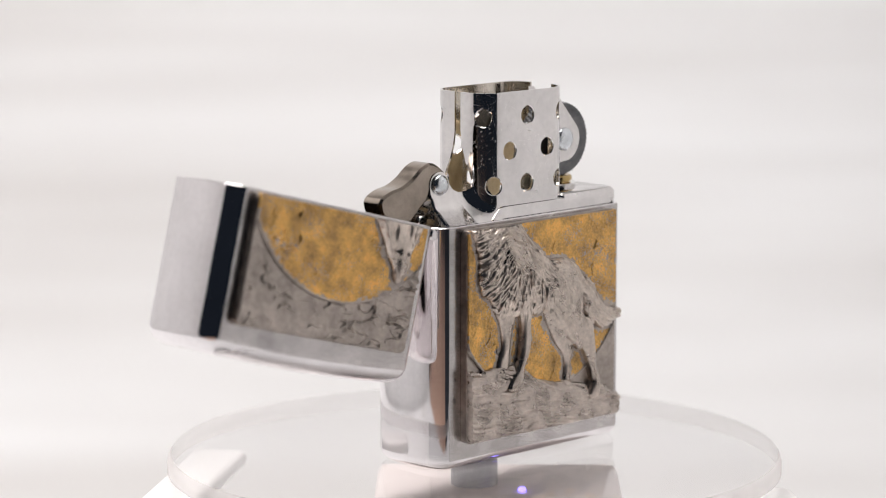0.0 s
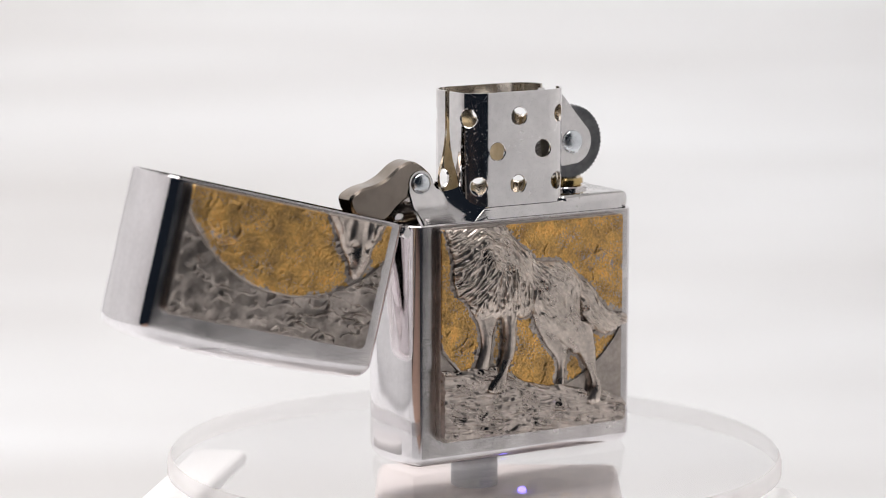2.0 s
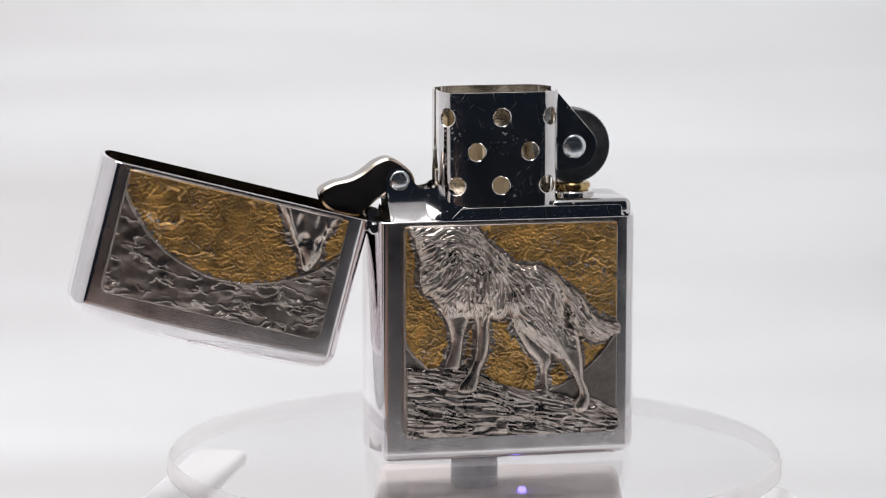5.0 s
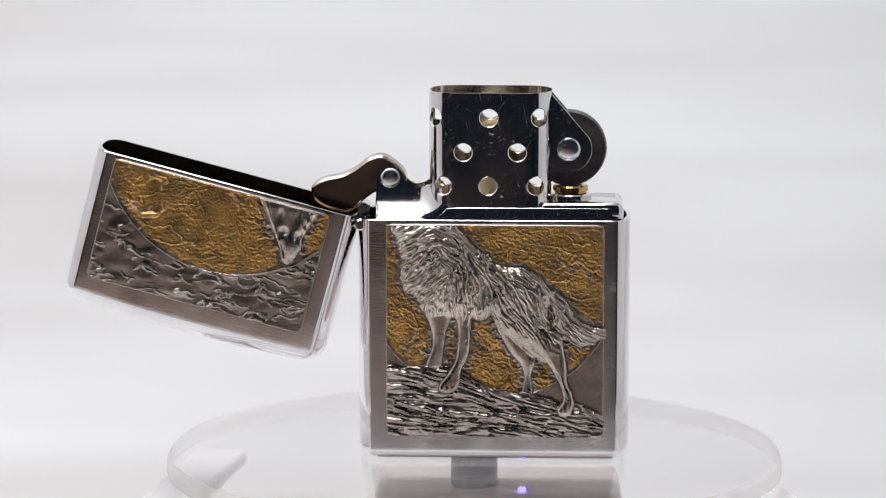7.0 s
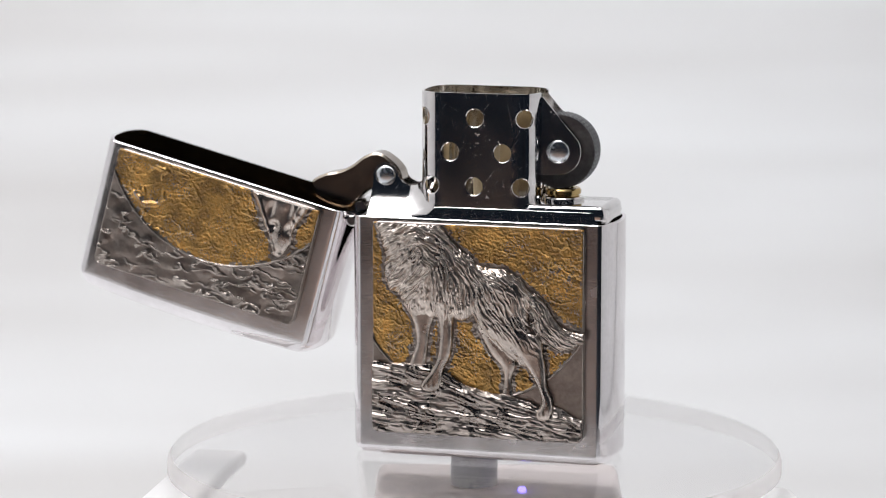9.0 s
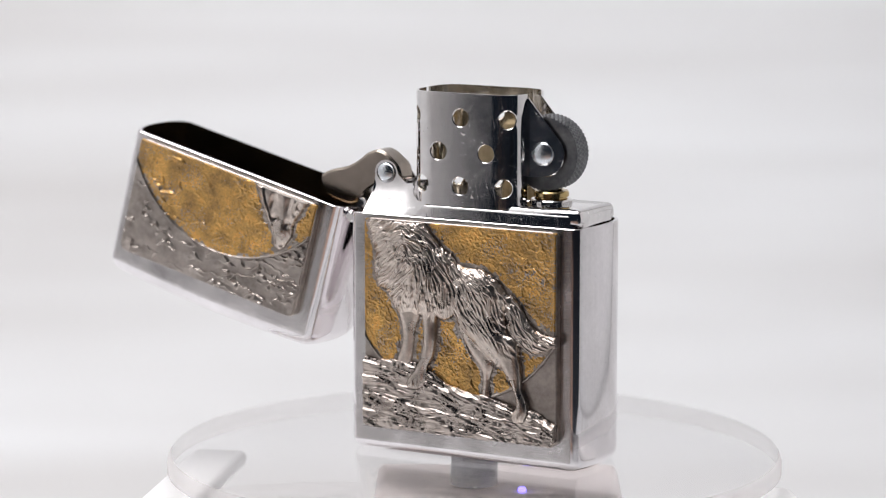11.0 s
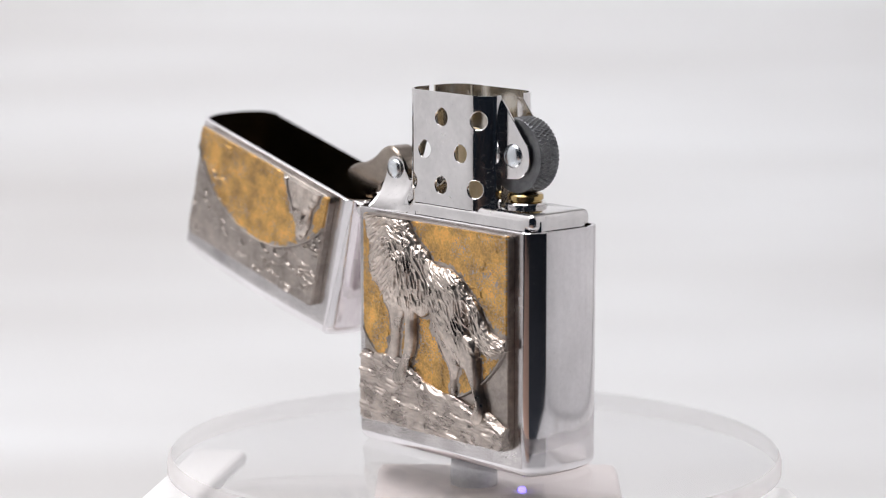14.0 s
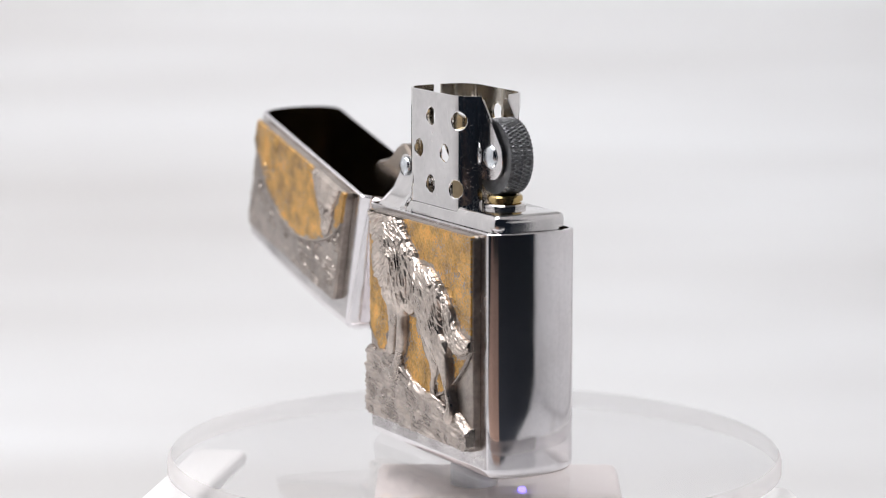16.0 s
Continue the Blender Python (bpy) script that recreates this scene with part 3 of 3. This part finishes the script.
def head_height(u, v):
    """Wolf's head seen from above its muzzle: raised cheeks of hair, a smooth brow, hollow eyes."""
    turn = np.full(u.shape, radians(118.0)) + 0.8 * (vnoise(u * 0.9, v * 0.9) - 0.5)
    hair = combed(u, v, turn, 0.4, 1.3, 5.0)
    h = dome_over(depth_in(HEAD, u, v) + 0.07 * hair, 0.5, 0.7, 1.6)
    for outline, k in HEAD_SIDES:
        h = h + np.where(h > 0, k * np.clip(depth_in(outline, u, v) * 3, 0, 1) + 0.08 * hair * (depth_in(outline, u, v) > 0), 0)
    pit = lambda a, b, ra, rb, k: k * np.exp(-((u - a) / ra) ** 2 - ((v - b) / rb) ** 2)
    h = np.where(h > 0, h - pit(6.0, 4.0, 0.6, 0.55, 0.5) - pit(3.9, 4.2, 0.35, 0.6, 0.4) - pit(7.0, 1.6, 0.5, 1.3, 0.3) - pit(4.3, 1.0, 0.5, 1.4, 0.25) + pit(4.7, 5.6, 0.7, 1.6, 0.2) - pit(4.1, 7.7, 0.35, 0.3, 0.25), h)
    return np.where((h > 0) & (v > 0.1), np.maximum(h, 0.1), -1.0)


def lighter():
    root = thing("lighter", "open chrome flip-top lighter with a silver and gold wolf badge", "lighter")
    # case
    case = part("case", shell(CX, KY, HX, HY, 2.4, 6.4, -FOOT, CASE_H, 1.8, 0.55), [CHROME, BRUSHED, INNER_SHADE], root, "brushed chrome case with polished edges", 30)
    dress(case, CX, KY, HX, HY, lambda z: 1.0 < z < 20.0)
    badge_y = KY - HY - 1.25
    m = pose(-12.55 * MM, badge_y * MM, 34.75 * MM)
    W, Hh = 31.7, 31.4
    plate = part("badge", badge_plate(W, Hh, 1.3), GUNMETAL, case, "oxidised silver badge plate", 40, at=m)
    moon = relief("moon", (0, W, 0, Hh), 0.1, moon_height(15.5, 7.45, 18.5, W, Hh), 0.0, [GOLD, GUNMETAL], plate, Matrix(), "gold-toned cratered moon")
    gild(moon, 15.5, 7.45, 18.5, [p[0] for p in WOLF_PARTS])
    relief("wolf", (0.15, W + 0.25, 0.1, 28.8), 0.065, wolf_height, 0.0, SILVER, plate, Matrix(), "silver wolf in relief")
    relief("rock", (0.1, W + 0.15, 19.5, Hh - 0.2), 0.1, rock_height, 0.0, ROCK, plate, Matrix(), "layered silver rock in relief")

    # lid, built shut over its hinge and then swung open
    swing = pose(HINGE[0] * MM, 0, HINGE[1] * MM, 0, -LID_OPEN, 0)
    lcx = 0.15 + HX
    lid = part("lid", shell(lcx, KY, HX, HY, 2.4, 6.4, 22.4, -1.1, 2.7, 0.55, dome=0.8, up=-1), [CHROME, BRUSHED, INNER_SHADE], root,
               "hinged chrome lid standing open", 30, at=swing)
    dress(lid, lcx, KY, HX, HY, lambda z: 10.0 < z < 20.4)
    lw, lh = 32.4, 18.1
    lid_plate = part("lid_badge", extrude_xz([(x, -y) for x, y, _ in round_rect(lw / 2, -lh / 2, lw / 2, lh / 2, 1.1, 0, 6)], 0, 1.3, 0.12), GUNMETAL, lid,
                     "oxidised silver badge plate", 40, at=pose(4.2 * MM, badge_y * MM, -0.7 * MM))
    for nm, fn, mat, lab, step in (("clouds", cloud_height(lw, lh, (15.5, -7.2, 20.0)), GUNMETAL, "dark silver clouds in relief", 0.11),
                                   ("moon", lambda u, v: moon_height(15.5, -7.2, 20.0, lw, 99, [(26.7, 3.6, 2.9, 0.3, 0.2), (16.2, 3.4, 2.8, 0.1, 0.8)])(u, v) * (v > 0.1) + 0.12, [GOLD, GUNMETAL], "gold-toned cratered moon", 0.11),
                                   ("wolf_head", head_height, SILVER, "silver wolf head in relief", 0.09)):
        ob = relief(nm, (0, lw, 0, lh), step, fn, 0.125 if nm == "moon" else 0.0, mat, lid_plate, Matrix(), lab)
        for vtx in ob.data.vertices:
            vtx.co.z = -vtx.co.z
        ob.data.flip_normals()
        if nm == "moon":
            gild(ob, 15.5, -7.2, 20.0, [HEAD])

    # hinge
    for k in range(5):
        y = CY - 5.4 + k * 2.2
        part("hinge_knuckle", turned([(0.25, y - 0.1), (0.62, y - 0.1), (0.85, y + 0.1), (0.85, y + 1.85), (0.62, y + 2.05), (0.25, y + 2.05)], 24, "y", (HINGE[0] + 0.1, 0, HINGE[1])), STEEL, root)

    # insert
    bm = shell(3.75, CY, 18.2, 5.9, 2.4, 2.4, 37.0, 20.0, 0.5, 0.3, up=-1)
    for v in bm.verts:
        if v.co.z > 33.0:
            k = max(0.0, min(1.0, (v.co.x + 7.0) / 4.5))
            v.co.z = min(v.co.z, 34.2 + 3.2 * k * k * (3 - 2 * k))
    insert = part("insert", bm, STEEL, root, "polished steel lighter insert", 30)
    part("tube_plate", box(15.7, CY, 36.3, 6.1, 5.8, 1.4, 1.0), STEEL, insert, "raised steel plate round the flint tube")

    # chimney: two bent halves with air holes, slotted at the hinge end
    hy, r, x0, x1, zb, zt = 5.7, 3.6, -6.5, 11.35, 37.0, 53.6
    a1 = hy - r - 0.6
    arc = math.pi / 2 * r
    front = x1 - x0 - 2 * r
    length = a1 + arc + front + arc * 0.99

    def bend(sgn):
        def place(s, z):
            if s < a1:
                x, y = x0, 0.6 + s
            elif s < a1 + arc:
                t = (s - a1) / r
                x, y = x0 + r - r * math.cos(t), hy - r + r * math.sin(t)
            elif s < a1 + arc + front:
                x, y = x0 + r + s - a1 - arc, hy
            elif s < a1 + 2 * arc + front:
                t = (s - a1 - arc - front) / r
                x, y = x1 - r + r * math.sin(t), hy - r + r * math.cos(t)
            else:
                x, y = x1, hy - r - (s - a1 - 2 * arc - front)
            return (x, CY + sgn * y, z)
        return place
    flat = lambda x: a1 + arc + (x - x0 - r)
    holes = [(flat(2.3), 50.0, 1.3), (flat(-1.4), 45.0, 1.3), (flat(6.45), 45.0, 1.3), (flat(2.2), 40.05, 1.3),
             (a1 + arc * 0.45, 50.0, 1.3), (a1 + arc * 0.735, 40.05, 1.3), (a1 + arc * 1.36 + front, 50.0, 1.3), (a1 + arc * 1.26 + front, 40.05, 1.3)]
    left = [(0.0, zt), (0.0, 48.0), (0.3, 45.8), (1.0, 43.6), (1.9, 41.8), (2.3, 40.4), (2.0, 39.2), (1.1, 38.5), (0.0, 38.3), (0.0, zb)]
    n_top, n_side = 40, 14
    outline = left + [(length * i / n_top, zb) for i in range(1, n_top)] + [(length, zb + (zt - zb) * i / n_side) for i in range(n_side)] + [(length * (1 - i / n_top), zt) for i in range(n_top)]

    def turn_in(co):
        to = Vector((max(x0 + r, min(x1 - r, co.x)), CY, co.z)) - co
        return co + to.normalized() * 0.1
    for sgn in (-1, 1):
        half = part("chimney_half", sheet(outline, holes, 0.45, bend(sgn), 0.32, turn_in), [STEEL, HEATED], insert, "bent steel wind guard with round air holes", 25)
        for p in half.data.polygons:
            px, py, pz = (c / MM for c in p.center)
            if p.normal.x * (2.45 - px) + p.normal.y * (CY - py) > 0.5:
                p.material_index = 1

    part("wick", turned([(1.5, 34.5), (1.9, 35.0), (2.0, 46.0), (1.7, 47.6), (0.9, 48.0)], 20, "z", (2.6, CY, 0)), COTTON, insert, "pale braided cotton wick")

    # wheel cheeks
    cheek = [(x1 - 1.0, 53.0), (11.5, 53.0)] + [(13.9 + 3.4 * math.cos(a), 45.1 + 3.4 * math.sin(a)) for a in np.linspace(radians(30), radians(-75), 12)] + [(12.6, 41.6), (x1 - 1.0, 41.6)]
    for sgn in (-1, 1):
        ya, yb = sorted((CY + sgn * 1.85, CY + sgn * 2.2))
        part("wheel_cheek", extrude_xz([(float(x), float(z)) for x, z in cheek], ya, yb, 0.06), STEEL, insert)
        dome = [(1.75, 0.0), (1.75, 0.12), (1.6, 0.34), (1.2, 0.52), (0.6, 0.6), (0.05, 0.62)]
        part("wheel_rivet", turned([(q, CY + sgn * (2.2 + e)) for q, e in dome], 32, "y", (13.9, 0, 45.1)), RIVET, insert, "domed rivet")
        part("lever_rivet", turned([(q * 0.86, CY + sgn * (2.2 + e)) for q, e in dome], 32, "y", (-12.2, 0, 40.7)), RIVET, insert, "domed rivet")

    # knurled wheel
    bm = bmesh.new()
    rings = []
    n = 360
    for y in np.linspace(-1.8, 1.8, 15):
        ring = []
        for i in range(n):
            a = 2 * math.pi * i / n
            k1 = abs(((a * 52 / (2 * math.pi) + y * 0.8) % 1) - 0.5) * 2
            k2 = abs(((a * 52 / (2 * math.pi) - y * 0.8) % 1) - 0.5) * 2
            q = 5.34 + 0.27 * min(k1, k2) - 0.35 * max(0, abs(y) - 1.5)
            ring.append((13.9 + q * math.cos(a), CY + y, 45.1 + q * math.sin(a)))
        rings.append(ring)
    flat_ring = lambda q, y: [(13.9 + q * math.cos(2 * math.pi * i / n), CY + y, 45.1 + q * math.sin(2 * math.pi * i / n)) for i in range(n)]
    loft(bm, [flat_ring(4.2, -1.7), flat_ring(4.9, -1.8)] + rings + [flat_ring(4.9, 1.8), flat_ring(4.2, 1.7)])
    part("flint_wheel", bm, WHEEL, insert, "black knurled flint wheel", 25)

    # flint tube
    part("flint_tube", turned([(1.0, 37.8), (2.5, 37.8), (2.5, 38.4), (2.3, 38.5), (2.3, 38.7), (2.6, 38.8), (2.6, 39.35), (2.4, 39.6), (1.7, 39.6), (1.6, 39.4), (1.1, 39.4), (1.1, 39.6), (0.8, 39.6)], 36, "z", (14.2, CY, 0)), BRASS, insert, "brass flint tube")
    part("tube_collar", turned([(2.1, 37.7), (3.1, 37.7), (3.1, 38.2), (2.9, 38.4), (2.1, 38.4)], 36, "z", (14.2, CY, 0)), STEEL, insert)

    # lever ears, flared out of the insert
    ear = [(-14.1, 34.9), (-14.1, 37.5), (-14.15, 39.6)] + [(-12.25 + 1.9 * math.cos(a), 40.7 + 1.9 * math.sin(a)) for a in np.linspace(radians(195), radians(25), 12)] \
        + [(-10.2, 40.6), (-9.6, 39.8), (-8.6, 39.3), (-7.4, 39.5), (-6.5, 40.0), (-4.8, 39.4), (-4.0, 38.2), (-3.4, 36.8), (-3.2, 34.9)]
    ear = [(float(x), float(z)) for x, z in ear]

    def flare(sgn):
        def place(x, z):
            t = max(0.0, min(1.0, (40.6 - z) / 5.7))
            k = max(0.0, min(1.0, (x + 8.6) / 5.4))
            t, k = t * t, 0.84 * k * k * (3 - 2 * k)
            t = 1 - (1 - t) * (1 - k)
            return (x, CY + sgn * (2.05 + 4.02 * t), z)
        return place
    for sgn in (-1, 1):
        part("lever_ear", sheet(ear, [], 0.35, flare(sgn), 0.3), STEEL, insert, "flared steel ear", 50)

    # cam lever
    lever = [(-24.1, 38.5), (-23.9, 39.6), (-22.0, 40.6), (-19.7, 41.1), (-17.6, 42.1), (-15.6, 43.6), (-13.6, 44.2), (-11.8, 43.4), (-10.0, 41.6), (-9.8, 39.6),
             (-11.6, 39.0), (-14.2, 38.6), (-16.2, 37.2), (-17.6, 35.8), (-19.0, 35.4), (-21.6, 36.0), (-23.4, 37.0)]
    part("cam_lever", extrude_xz([(-15 + 0.965 * (x + 15), 39.2 + 0.955 * (z - 39.2)) for x, z in smooth_loop(lever, 5)], CY - 1.9, CY + 1.9, 0.35), LEVER, insert, "bronze-grey sprung cam lever", 40)
    part("lever_spring", turned([(0.3, CY - 2.6), (0.8, CY - 2.6), (0.95, CY - 2.3), (0.95, CY + 2.3), (0.8, CY + 2.6), (0.3, CY + 2.6)], 20, "y", (-16.1, 0, 35.9)), STEEL, insert)
    return root


LIGHTER = lighter()


def motions():
    rows = []
    for k in range(17):
        t = float(k)
        rows.append((t, 45.39 - 6.806 * t + 0.00975 * t * t))
    walk(LIGHTER, [(t, pose(0, 0, 0, 0, 0, a)) for t, a in rows])
    walk(DISC, [(t, pose(0, 0, (-(TABLE + 1) - 0.45) * MM, 0, 0, a)) for t, a in rows])


motions()
